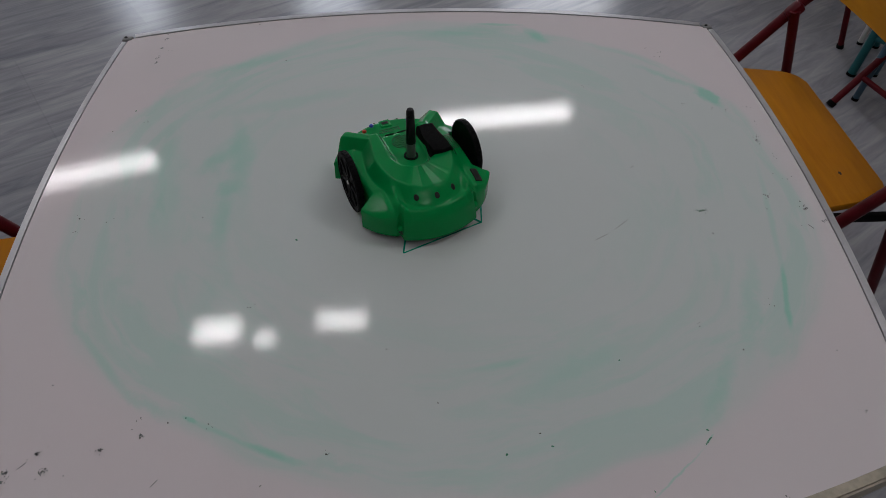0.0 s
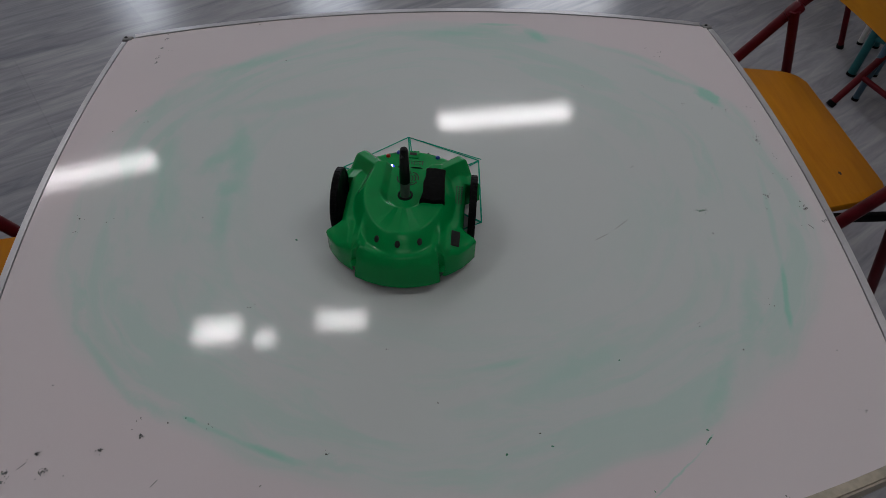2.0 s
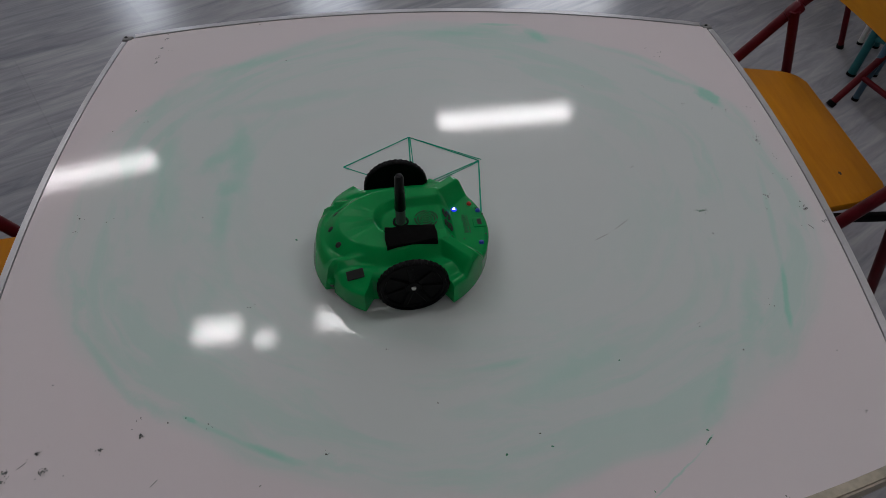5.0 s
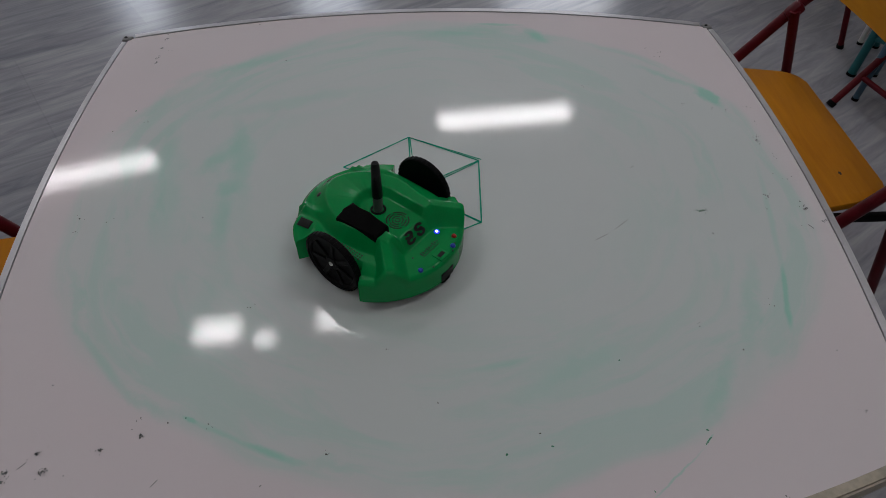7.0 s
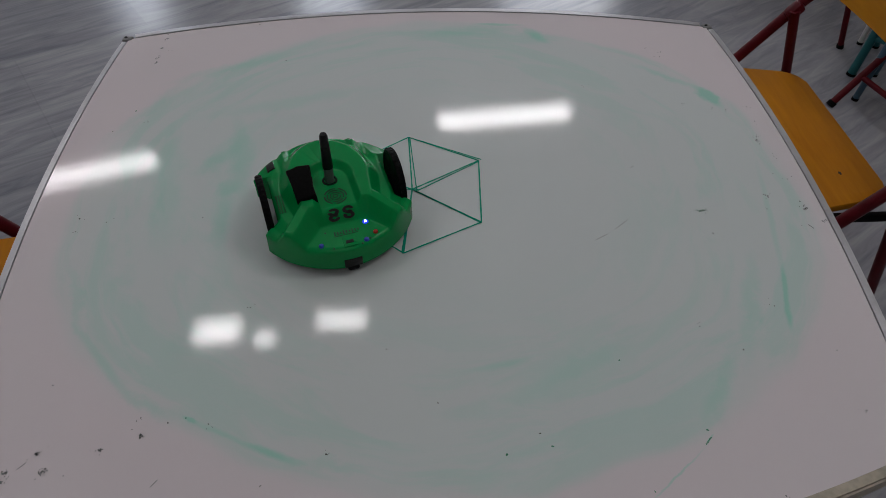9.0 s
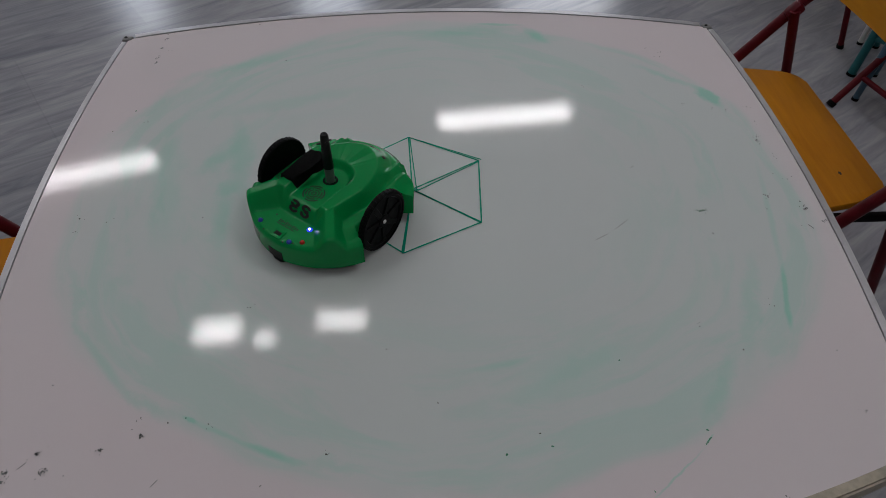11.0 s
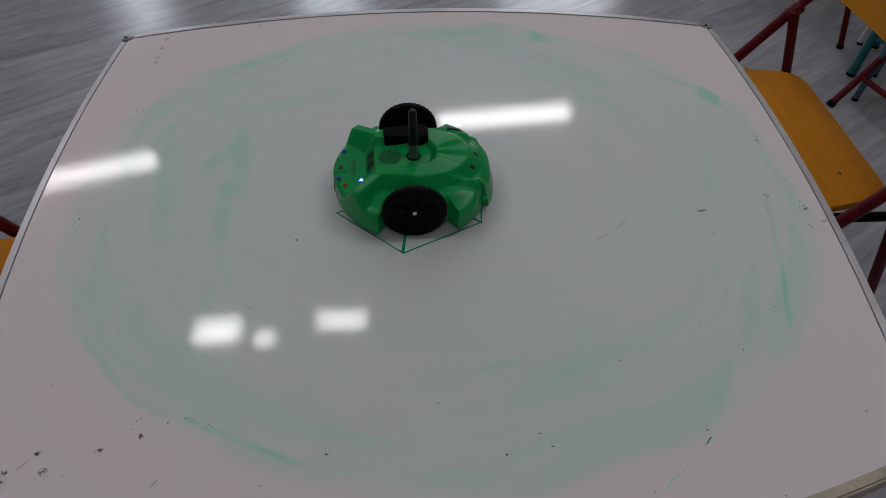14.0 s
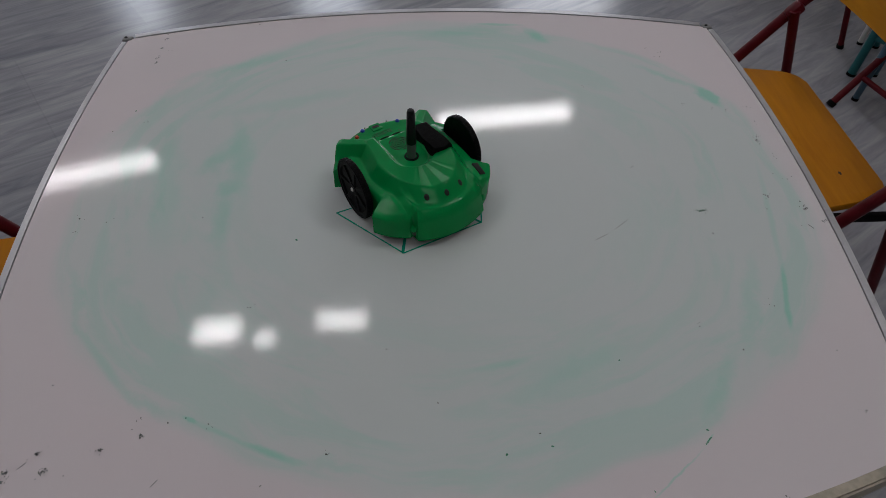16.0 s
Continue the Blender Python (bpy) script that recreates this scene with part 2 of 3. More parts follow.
def box_bm(sx, sy, sz, at=(0, 0, 0), bevel=0.0, m=None, seg=2):
    bm = bmesh.new()
    bmesh.ops.create_cube(bm, size=1.0)
    bmesh.ops.scale(bm, vec=(sx, sy, sz), verts=bm.verts)
    if bevel:
        bmesh.ops.bevel(bm, geom=bm.edges[:], offset=bevel, segments=seg, affect='EDGES', profile=0.5)
    bmesh.ops.transform(bm, matrix=Matrix.Translation(at) @ (m or Matrix()), verts=bm.verts)
    return bm


def lathe(profile, n=32, m=None):
    """A turned solid about z from (radius, z) pairs."""
    bm = bmesh.new()
    rings = []
    for r, z in profile:
        if r < 1e-6:
            rings.append([bm.verts.new((0, 0, z))])
        else:
            rings.append([bm.verts.new((r * math.cos(2 * math.pi * k / n), r * math.sin(2 * math.pi * k / n), z)) for k in range(n)])
    for a, b in zip(rings, rings[1:]):
        for k in range(n):
            q = [a[k % len(a)], a[(k + 1) % len(a)], b[(k + 1) % len(b)], b[k % len(b)]]
            q = list(dict.fromkeys(q))
            if len(q) > 2:
                bm.faces.new(q)
    if m is not None:
        bmesh.ops.transform(bm, matrix=m, verts=bm.verts)
    return bm


def tube_bm(points, r, n=14, close=True):
    """A round bar through the points."""
    bm = bmesh.new()
    pts = [Vector(p) for p in points]
    rings = []
    for i, p in enumerate(pts):
        d = (pts[min(i + 1, len(pts) - 1)] - pts[max(i - 1, 0)]).normalized()
        q = d.to_track_quat('Z', 'Y')
        rings.append([bm.verts.new(p + q @ Vector((r * math.cos(2 * math.pi * k / n), r * math.sin(2 * math.pi * k / n), 0))) for k in range(n)])
    for a, b in zip(rings, rings[1:]):
        for k in range(n):
            bm.faces.new((a[k], a[(k + 1) % n], b[(k + 1) % n], b[k]))
    if close:
        bm.faces.new(rings[0][::-1])
        bm.faces.new(rings[-1])
    return bm


def prism(outline, z0, z1, bevel=0.0):
    """An upright slab with the given plan."""
    bm = bmesh.new()
    low = [bm.verts.new((x, y, z0)) for x, y in outline]
    high = [bm.verts.new((x, y, z1)) for x, y in outline]
    n = len(outline)
    bm.faces.new(low[::-1])
    top = bm.faces.new(high)
    for k in range(n):
        bm.faces.new((low[k], low[(k + 1) % n], high[(k + 1) % n], high[k]))
    if bevel:
        bmesh.ops.bevel(bm, geom=list(top.edges), offset=bevel, segments=2, affect='EDGES', profile=0.5)
    return bm


def join(*bms):
    out = bmesh.new()
    for b in bms:
        me = bpy.data.meshes.new("tmp")
        b.to_mesh(me)
        b.free()
        out.from_mesh(me)
        bpy.data.meshes.remove(me)
    return out


# ---- the room ----
def room():
    x0, x1, y0 = -5.0, 4.6, -3.2
    bm = bmesh.new()
    bm.faces.new([bm.verts.new(p) for p in ((x0, y0, 0), (x1, y0, 0), (x1, WALL_Y, 0), (x0, WALL_Y, 0))])
    tagged(mesh_object("floor", bm, M_FLOOR), "grey streaked vinyl floor with a dull shine", "floor", kind="structure")
    tagged(mesh_object("ceiling", box_bm(x1 - x0, WALL_Y - y0, 0.1, ((x0 + x1) / 2, (y0 + WALL_Y) / 2, CEIL + 0.05)), M_CEIL),
           "plain off-white classroom ceiling", "ceiling", kind="structure")
    mid, depth = (y0 + WALL_Y) / 2, WALL_Y - y0
    for nm, b in (("wall_west", box_bm(0.15, depth, CEIL, (x0 - 0.075, mid, CEIL / 2))),
                  ("wall_east", box_bm(0.15, depth, CEIL, (x1 + 0.075, mid, CEIL / 2))),
                  ("wall_south", box_bm(x1 - x0 + 0.3, 0.15, CEIL, ((x0 + x1) / 2, y0 - 0.075, CEIL / 2)))):
        tagged(mesh_object(nm, b, M_WALL), "plain pale painted classroom wall", "wall", kind="structure")
    # north wall round its windows
    bits, edge, y = [], x0 - 0.15, WALL_Y + 0.1
    zl, zh = 0.95, 2.35
    for wx, ww in WINDOWS:
        a, b = wx - ww / 2, wx + ww / 2
        bits.append(box_bm(a - edge, 0.2, CEIL, ((a + edge) / 2, y, CEIL / 2)))
        bits.append(box_bm(ww, 0.2, zl, (wx, y, zl / 2)))
        bits.append(box_bm(ww, 0.2, CEIL - zh, (wx, y, (CEIL + zh) / 2)))
        edge = b
    bits.append(box_bm(x1 + 0.15 - edge, 0.2, CEIL, ((x1 + 0.15 + edge) / 2, y, CEIL / 2)))
    tagged(mesh_object("wall_north", join(*bits), M_WALL), "plain pale painted wall with three windows", "wall", kind="structure")
    for k, (wx, ww) in enumerate(WINDOWS):
        win = tagged(empty("window_%d" % (k + 1), pose(wx, y, 0)), "white framed classroom window in daylight", "window", kind="structure")
        part("window_frame", join(box_bm(0.05, 0.06, zh - zl, (-ww / 2 + 0.026, 0.05, (zl + zh) / 2)), box_bm(0.05, 0.06, zh - zl, (ww / 2 - 0.026, 0.05, (zl + zh) / 2)),
                                  box_bm(ww - 0.11, 0.06, 0.05, (0, 0.05, zl + 0.026)), box_bm(ww - 0.11, 0.06, 0.05, (0, 0.05, zh - 0.026)),
                                  box_bm(0.04, 0.05, zh - zl - 0.11, (0, 0.05, (zl + zh) / 2))), M_FRAME, win)
    # the last three fittings only house the added fill lamps
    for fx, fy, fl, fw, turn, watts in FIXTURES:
        fix = tagged(empty("ceiling_or_fill_light", pose(fx, fy, CEIL, 0, 0, turn)), "white ceiling light fitting, switched on, mirrored in the board or added as unseen fill", "light", "ceiling lights")
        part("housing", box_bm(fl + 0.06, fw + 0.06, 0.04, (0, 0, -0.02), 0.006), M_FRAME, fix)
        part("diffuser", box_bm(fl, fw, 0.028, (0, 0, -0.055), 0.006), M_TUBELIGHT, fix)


room()

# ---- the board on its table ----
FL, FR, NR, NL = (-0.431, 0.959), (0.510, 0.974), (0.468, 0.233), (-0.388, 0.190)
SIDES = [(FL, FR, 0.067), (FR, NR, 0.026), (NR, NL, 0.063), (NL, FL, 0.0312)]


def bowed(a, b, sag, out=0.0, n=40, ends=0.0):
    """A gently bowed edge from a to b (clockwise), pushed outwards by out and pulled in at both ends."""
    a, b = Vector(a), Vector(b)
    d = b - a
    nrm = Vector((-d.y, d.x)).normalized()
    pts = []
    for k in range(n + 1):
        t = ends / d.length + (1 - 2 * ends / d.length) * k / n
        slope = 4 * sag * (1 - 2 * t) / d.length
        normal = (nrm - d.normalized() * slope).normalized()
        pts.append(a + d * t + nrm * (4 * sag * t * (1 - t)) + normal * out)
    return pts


def table():
    th = tagged(empty("whiteboard_table", pose(0, 0, 0)), "white board-topped table with aluminium edging, wiped green marker haze", "table")
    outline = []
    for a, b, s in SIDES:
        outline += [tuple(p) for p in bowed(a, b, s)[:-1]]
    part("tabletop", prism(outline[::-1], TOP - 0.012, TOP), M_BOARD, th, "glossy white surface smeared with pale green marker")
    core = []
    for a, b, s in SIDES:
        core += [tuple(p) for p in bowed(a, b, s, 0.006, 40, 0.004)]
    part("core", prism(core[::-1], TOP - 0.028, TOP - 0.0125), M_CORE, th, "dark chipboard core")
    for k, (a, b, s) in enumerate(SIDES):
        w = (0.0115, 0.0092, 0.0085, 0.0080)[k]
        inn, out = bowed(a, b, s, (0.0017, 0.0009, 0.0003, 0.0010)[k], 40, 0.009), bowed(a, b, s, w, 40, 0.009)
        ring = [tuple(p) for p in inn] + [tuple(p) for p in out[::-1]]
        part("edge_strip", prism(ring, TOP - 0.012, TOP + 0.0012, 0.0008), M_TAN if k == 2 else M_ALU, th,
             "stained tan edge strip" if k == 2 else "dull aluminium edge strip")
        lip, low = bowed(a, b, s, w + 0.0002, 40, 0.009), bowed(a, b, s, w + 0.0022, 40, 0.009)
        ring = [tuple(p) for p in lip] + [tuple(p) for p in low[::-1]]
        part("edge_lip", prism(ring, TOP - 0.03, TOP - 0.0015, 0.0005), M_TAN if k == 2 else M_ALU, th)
    for cx, cy in (FL, FR, NR, NL):
        c = Vector((cx - 0.03, cy - 0.60)).normalized() * 0.004
        cap = part("corner_cap", box_bm(0.016, 0.013, 0.03, (cx + c.x, cy + c.y, TOP - 0.0133), 0.003), M_CAP, th, "worn grey corner cap")
        part("screw", lathe([(0, 0.0016), (0.0022, 0.0012), (0.0026, 0)], 12, Matrix.Translation((cx + c.x - 0.002, cy + c.y, TOP + 0.0016))), M_HOLE, cap)
    for lx, ly in ((-0.34, 0.33), (0.40, 0.33), (-0.34, 0.86), (0.41, 0.86)):
        part("leg", box_bm(0.04, 0.04, TOP - 0.03, (lx, ly, (TOP - 0.03) / 2), 0.004), M_STEEL, th)
    part("apron", join(box_bm(0.70, 0.02, 0.05, (0.033, 0.33, TOP - 0.054)), box_bm(0.70, 0.02, 0.05, (0.033, 0.86, TOP - 0.054)),
                       box_bm(0.02, 0.48, 0.05, (-0.34, 0.595, TOP - 0.0535)), box_bm(0.02, 0.48, 0.05, (0.405, 0.595, TOP - 0.0535))), M_STEEL, th)


table()


# ---- folding chairs ----
def folding_chair(m):
    th = tagged(empty("folding_chair"), "folding chair with dark red tube frame and orange-yellow plywood seat", "chair", "chairs at the table")
    slope = 1.40

    def post(z):
        return 0.053 + (min(z, 0.62) - 0.46) / slope + max(0.0, z - 0.62) / 0.9
    for sy in (-1, 1):
        y = 0.262 * sy
        pole = part("front_post", tube_bm([(post(0.012), y, 0.012), (post(0.46), y, 0.46), (post(0.60), y, 0.60), (post(0.64), y, 0.64), (post(0.80), y, 0.80), (post(0.82), y * 0.97, 0.82)], 0.0116), M_TUBE, th)
        part("foot_cap", tube_bm([(post(0.0), y, 0.0), (post(0.014), y, 0.014)], 0.0143), M_BLACK, pole)
        leg = part("rear_leg", tube_bm([(0.305, y * 0.93, 0.006), (0.171, y * 0.93, 0.47), (0.135, y * 0.93, 0.592)], 0.0108), M_TUBE, th)
        part("foot_cap", tube_bm([(0.306, y * 0.93, 0.0), (0.301, y * 0.93, 0.016)], 0.0145), M_BLACK, leg)
        part("hinge_plate", box_bm(0.038, 0.030, 0.024, (0.140, y * 0.968, 0.588), 0.009, pose(0, 0, 0, 0, -53, 0)), M_TUBE, th)
        part("seat_bracket", box_bm(0.24, 0.012, 0.018, (0.05, y * 0.88, 0.440), 0.003), M_BLACK, th, "dark steel seat bracket")
    part("cross_bar", tube_bm([(post(0.10), -0.25, 0.10), (post(0.10), 0.25, 0.10)], 0.009), M_TUBE, th)
    part("rear_cross_bar", tube_bm([(0.28, -0.24, 0.13), (0.28, 0.24, 0.13)], 0.009), M_TUBE, th)
    out = []
    for cx, cy, r, a0 in ((0.138, 0.165, 0.045, 0), (-0.16, 0.228, 0.04, 90), (-0.16, -0.228, 0.04, 180), (0.138, -0.165, 0.045, 270)):
        out += [(cx + r * math.cos(radians(a0 + k * 15)), cy + r * math.sin(radians(a0 + k * 15))) for k in range(7)]
    part("seat", prism(out, 0.450, 0.465, 0.004), M_PLY, th, "varnished orange-yellow plywood seat")
    part("knot", lathe([(0, 0.4654), (0.0035, 0.4654), (0.0045, 0.4648)], 9, Matrix.Translation((0.113, -0.137, 0)) @ Matrix.Diagonal((0.7, 1.2, 1, 1))), M_CORE, th, "small dark knot in the plywood")
    bm = bmesh.new()
    rows = []
    for zz in (0.637, 0.68, 0.73, 0.79):
        row = []
        for k in range(13):
            u = -1 + k / 6
            row.append(bm.verts.new((post(zz) + 0.016 * (1 - u * u), 0.245 * u, zz)))
        rows.append(row)
    for a, b in zip(rows, rows[1:]):
        for k in range(12):
            bm.faces.new((a[k], a[k + 1], b[k + 1], b[k]))
    bmesh.ops.solidify(bm, geom=bm.faces[:], thickness=0.012)
    part("backrest", bm, M_PLYBACK, th, "bent bright yellow plywood backrest")
    th.matrix_basis = m
    return th


chair = folding_chair(pose(0.713, 1.020, 0))
copy_thing(chair, pose(-0.631, 0.546, 0, 0, 0, 180))
copy_thing(chair, pose(1.760, 1.543, 0, 0, 0, 14))


def stool(name, m, label, mat, r, foot, lean, height=0.42, bar=True):
    """A small stool on four splayed round legs."""
    th = tagged(empty(name), label, "stool", "stools behind the chairs")
    for sx in (-1, 1):
        for sy in (-1, 1):
            leg = part("leg", tube_bm([(foot * sx, foot * sy, 0.0), ((foot - lean) * sx, (foot - lean) * sy, height)], r), mat, th)
            part("foot_cap", tube_bm([(foot * sx, foot * sy, 0.0), ((foot - lean * 0.06) * sx, (foot - lean * 0.06) * sy, 0.009)], r * 1.12), M_BLACK, leg)
    if bar:
        k = foot - lean * 0.35
        for a, b in (((-k, k), (k, k)), ((-k, -k), (k, -k)), ((k, -k), (k, k)), ((-k, -k), (-k, k))):
            part("stretcher", tube_bm([(*a, height * 0.35), (*b, height * 0.35)], r * 0.75), mat, th)
    part("seat", lathe([(0, height), (foot * 1.1, height), (foot * 1.2, height + 0.012), (foot * 1.1, height + 0.024), (0, height + 0.026)], 40), mat, th)
    th.matrix_basis = m
    return th


stool("stool", pose(1.776, 1.908, 0, 0, 0, 45), "teal painted stool with splayed tube legs", M_TEAL, 0.0145, 0.130, 0.010)
stool("stool", pose(1.674, 1.760, 0, 0, 0, 45), "blue-grey painted low stool with round legs", M_NAVY, 0.0105, 0.100, 0.006, 0.30, False)
stool("stool", pose(1.866, 2.112, 0, 0, 0, 45), "white stool with straight tube legs", M_WHITE, 0.010, 0.097, 0.0, 0.40, False)


def classroom_table():
    """A table added by the stools to shade the floor, on legs that lean outwards to its unseen top."""
    th = tagged(empty("classroom_table", pose(2.10, 2.404, 0)), "added table with an unseen yellow top that shades the floor, on dark red tube legs", "table")
    # top stays out of view and is there to darken the floor below
    part("tabletop", box_bm(1.50, 0.98, 0.024, (0, 0, 0.708), 0.006), M_PLYBACK, th, "unseen yellow varnished tabletop, added to shade the floor")
    for sx in (-1, 1):
        for sy in (-1, 1):
            leg = part("leg", tube_bm([(0.461 * sx, 0.317 * sy, 0.004), (0.680 * sx, 0.340 * sy, 0.696)], 0.0105), M_TUBE, th)
            part("foot_cap", tube_bm([(0.461 * sx, 0.317 * sy, 0), (0.466 * sx, 0.3175 * sy, 0.016)], 0.0125), M_BLACK, leg)
    return th


classroom_table()


# ---- the drawing ----
PC, PN, PNE, PSE = (0.0074, 0.5930), (0.0053, 0.6961), (0.0954, 0.6448), (0.0881, 0.5328)
PA, PB, PNW = (-0.0054, 0.4873), (-0.0840, 0.5548), (-0.0796, 0.6378)
INK_Z = TOP + 0.0006


def stroke_bm(a, b, w=0.0018):
    a, b = Vector(a), Vector(b)
    d = (b - a).normalized()
    nrm = Vector((-d.y, d.x)) * w / 2
    n = max(2, int((b - a).length / 0.006))
    rnd = random.Random(str((a, b)))
    left, right = [], []
    for k in range(n + 1):
        p, j = a + (b - a) * k / n, rnd.uniform(0.8, 1.2)
        left.append(tuple(p + nrm * j))
        right.append(tuple(p - nrm * j))
    return prism(right + left[::-1], -0.0001, 0.0001)


def drawing():
    th = tagged(empty("marker_drawing", pose(0, 0, INK_Z)), "thin teal marker lines forming a hexagon with spokes", "drawing")
    for a, b in ((PN, PNW), (PN, PNE), (PNE, PSE), (PSE, PA), (PC, PN), (PC, PNE), (PC, PSE), (PC, PA), (PC, PNW)):
        part("stroke", stroke_bm(a, b), M_INK, th)
    for a, b in (((0.0130, 0.5902), (0.0069, 0.6954)), ((0.0069, 0.6954), (0.0990, 0.6468)), ((0.0140, 0.5905), (0.0944, 0.6423)),
                 ((0.0089, 0.5915), (0.0881, 0.5313)), ((-0.0029, 0.5935), (0.0161, 0.5920))):
        part("stroke", stroke_bm(a, b, 0.0014), M_INK, th)
    return th


page = drawing()

# ---- the robot ----
# time, x, y, heading
LEGS = [(0.0, 0.0070, 0.5945, -68.5), (1.16, 0.0068, 0.5950, -97.0), (1.255, 0.0068, 0.5950, -97.4), (2.437, -0.0060, 0.4865, -97.6),
        (6.56, -0.0075, 0.4845, -220.2), (6.657, -0.0075, 0.4845, -220.8), (7.816, -0.0868, 0.5537, -221.0), (12.05, -0.0850, 0.5540, -337.2),
        (12.135, -0.0850, 0.5537, -337.6), (13.317, 0.0102, 0.5928, -337.6), (16.0, 0.0075, 0.5932, -419.5)]


def robot_at(t):
    for a, b in zip(LEGS, LEGS[1:]):
        if t <= b[0]:
            k = (t - a[0]) / (b[0] - a[0])
            return [p + (q - p) * k for p, q in zip(a[1:], b[1:])]
    return list(LEGS[-1][1:])


def step(a, b, v):
    t = min(1.0, max(0.0, (v - a) / (b - a)))
    return t * t * (3 - 2 * t)


def rim_top(th):
    """Radius of the shell's upper edge at an angle from the nose, and its lower edge."""
    a = abs((th + 180) % 360 - 180)
    if a < 28:
        r, low = 0.0880, 0.0978
    elif a < 33:
        k = (a - 28) / 5
        r, low = 0.0880 - 0.005 * math.sin(k * math.pi), 0.0978 - 0.0050 * step(0, 0.9, k) - 0.004 * math.sin(k * math.pi)
    elif a < 60.5:
        r, low = 0.0880 + 0.006 * step(33, 45, a), 0.0928 + 0.0012 * step(33, 50, a)
    elif a < 118:
        r = low = min(0.0945, 0.0665 / math.sin(radians(a)))
    else:
        r, low = 0.0930 + 0.002 * step(130, 180, a), 0.0945 + 0.0015 * step(140, 180, a)
    return r, low


def crease(a, b, v):
    """A ramp with soft ends, for moulded facets."""
    t = min(1.0, max(0.0, (v - a) / (b - a)))
    return 0.7 * t + 0.3 * t * t * (3 - 2 * t)


def shell_height(x, y):
    ay = abs(y)
    z = 0.0375
    # shelf beside the wheels and the raised front fenders
    z += 0.0085 * crease(0.082, 0.066, math.hypot(x * 0.75, y))
    z += 0.0022 * crease(0.049, 0.055, ay) * crease(0.030, 0.040, x)
    # webs between the dome and the bumper's ends
    web = max(0.0, 1 - abs(ay - 0.0425) / 0.0075) * crease(0.034, 0.048, x) * crease(0.087, 0.077, x)
    z = max(z, z + 0.0055 * web)
    # rear deck
    along = (x + 0.038) * -0.756 + (ay - 0.033) * 0.655
    across = (x + 0.038) * -0.655 - (ay - 0.033) * 0.756
    deck = crease(-0.046, -0.056, x) * crease(0.006, 0.013, across)
    z += (0.0395 - z) * deck
    # the dome, narrower towards its straight rear edge
    wide = 0.0570 if x > 0 else 0.0570 + 0.21 * max(x, -0.05)
    m = math.hypot(max(0.0, x) / 0.0835, y / wide)
    dome = crease(1.0, 0.78, m) * crease(-0.0575, -0.0440, x)
    top = 0.0630 - 0.0020 * crease(-0.02, 0.05, x)
    # fluted rays towards the nose
    if x > 0.018:
        ang = math.degrees(math.atan2(y, x - 0.010))
        top -= 0.0011 * abs((ang / 26 + 0.5) % 1 - 0.5) * 2 * crease(0.022, 0.034, x) * crease(0.072, 0.060, x) * crease(36, 26, abs(ang))
    # tray round the pen and the speaker
    tray = max(crease(0.0265, 0.0195, ay) * crease(0.004, 0.0, x), crease(0.0275, 0.0195, math.hypot(x - 0.001, y)))
    top -= 0.0092 * tray
    if dome > 0:
        z = max(z, z + (top - z) * dome)
    # ridges that run out from the dome to the rear corners
    crest = 0.0630 - 0.0075 * crease(0.0, 0.040, along)
    side = crease(0.0185, 0.0040, across) if across > 0 else crease(-0.0165, -0.0050, across)
    return max(z, 0.0395 + (crest - 0.0395) * side * crease(-0.012, 0.0, along))


def shell_bm():
    bm = bmesh.new()
    n, rings, reach = 540, 72, 0.0955
    centre = bm.verts.new((0, 0, shell_height(0, 0)))
    loops = []
    for k in range(1, rings + 1):
        loop = []
        for j in range(n):
            th = j * 360 / n
            edge = rim_top(th)[0]
            r = min(reach * k / rings, edge - 0.00002 * (rings - k))
            x, y = r * math.cos(radians(th)), r * math.sin(radians(th))
            soft = max(0.0, 1 - (edge - r) / 0.0055)
            loop.append(bm.verts.new((x, y, shell_height(x, y) - 0.0030 * soft * soft)))
        loops.append(loop)
    for drop, f in ((0.0018, 0.25), (0.008, 0.5), (0.018, 0.85), (0.026, 1.0)):
        loop = []
        for j in range(n):
            th = j * 360 / n
            a, b = rim_top(th)
            r = a + (b - a) * f + (0.0006 if f < 0.3 else 0)
            x, y = r * math.cos(radians(th)), r * math.sin(radians(th))
            edge = shell_height(a * math.cos(radians(th)), a * math.sin(radians(th))) - 0.0030
            loop.append(bm.verts.new((x, y, edge + (0.0105 - edge) * (drop / 0.026))))
        loops.append(loop)
    for j in range(n):
        bm.faces.new((centre, loops[0][j], loops[0][(j + 1) % n]))
    for a, b in zip(loops, loops[1:]):
        for j in range(n):
            bm.faces.new((a[j], b[j], b[(j + 1) % n], a[(j + 1) % n]))
    return bm


def surface_frame(x, y):
    """A pose on the shell with z along its normal."""
    e = 0.0015
    z = shell_height(x, y)
    dx = (shell_height(x + e, y) - shell_height(x - e, y)) / (2 * e)
    dy = (shell_height(x, y + e) - shell_height(x, y - e)) / (2 * e)
    nrm = Vector((-dx, -dy, 1)).normalized()
    u = Vector((1, 0, dx)).normalized()
    v = nrm.cross(u)
    return Matrix(((u.x, v.x, nrm.x, x), (u.y, v.y, nrm.y, y), (u.z, v.z, nrm.z, z), (0, 0, 0, 1)))


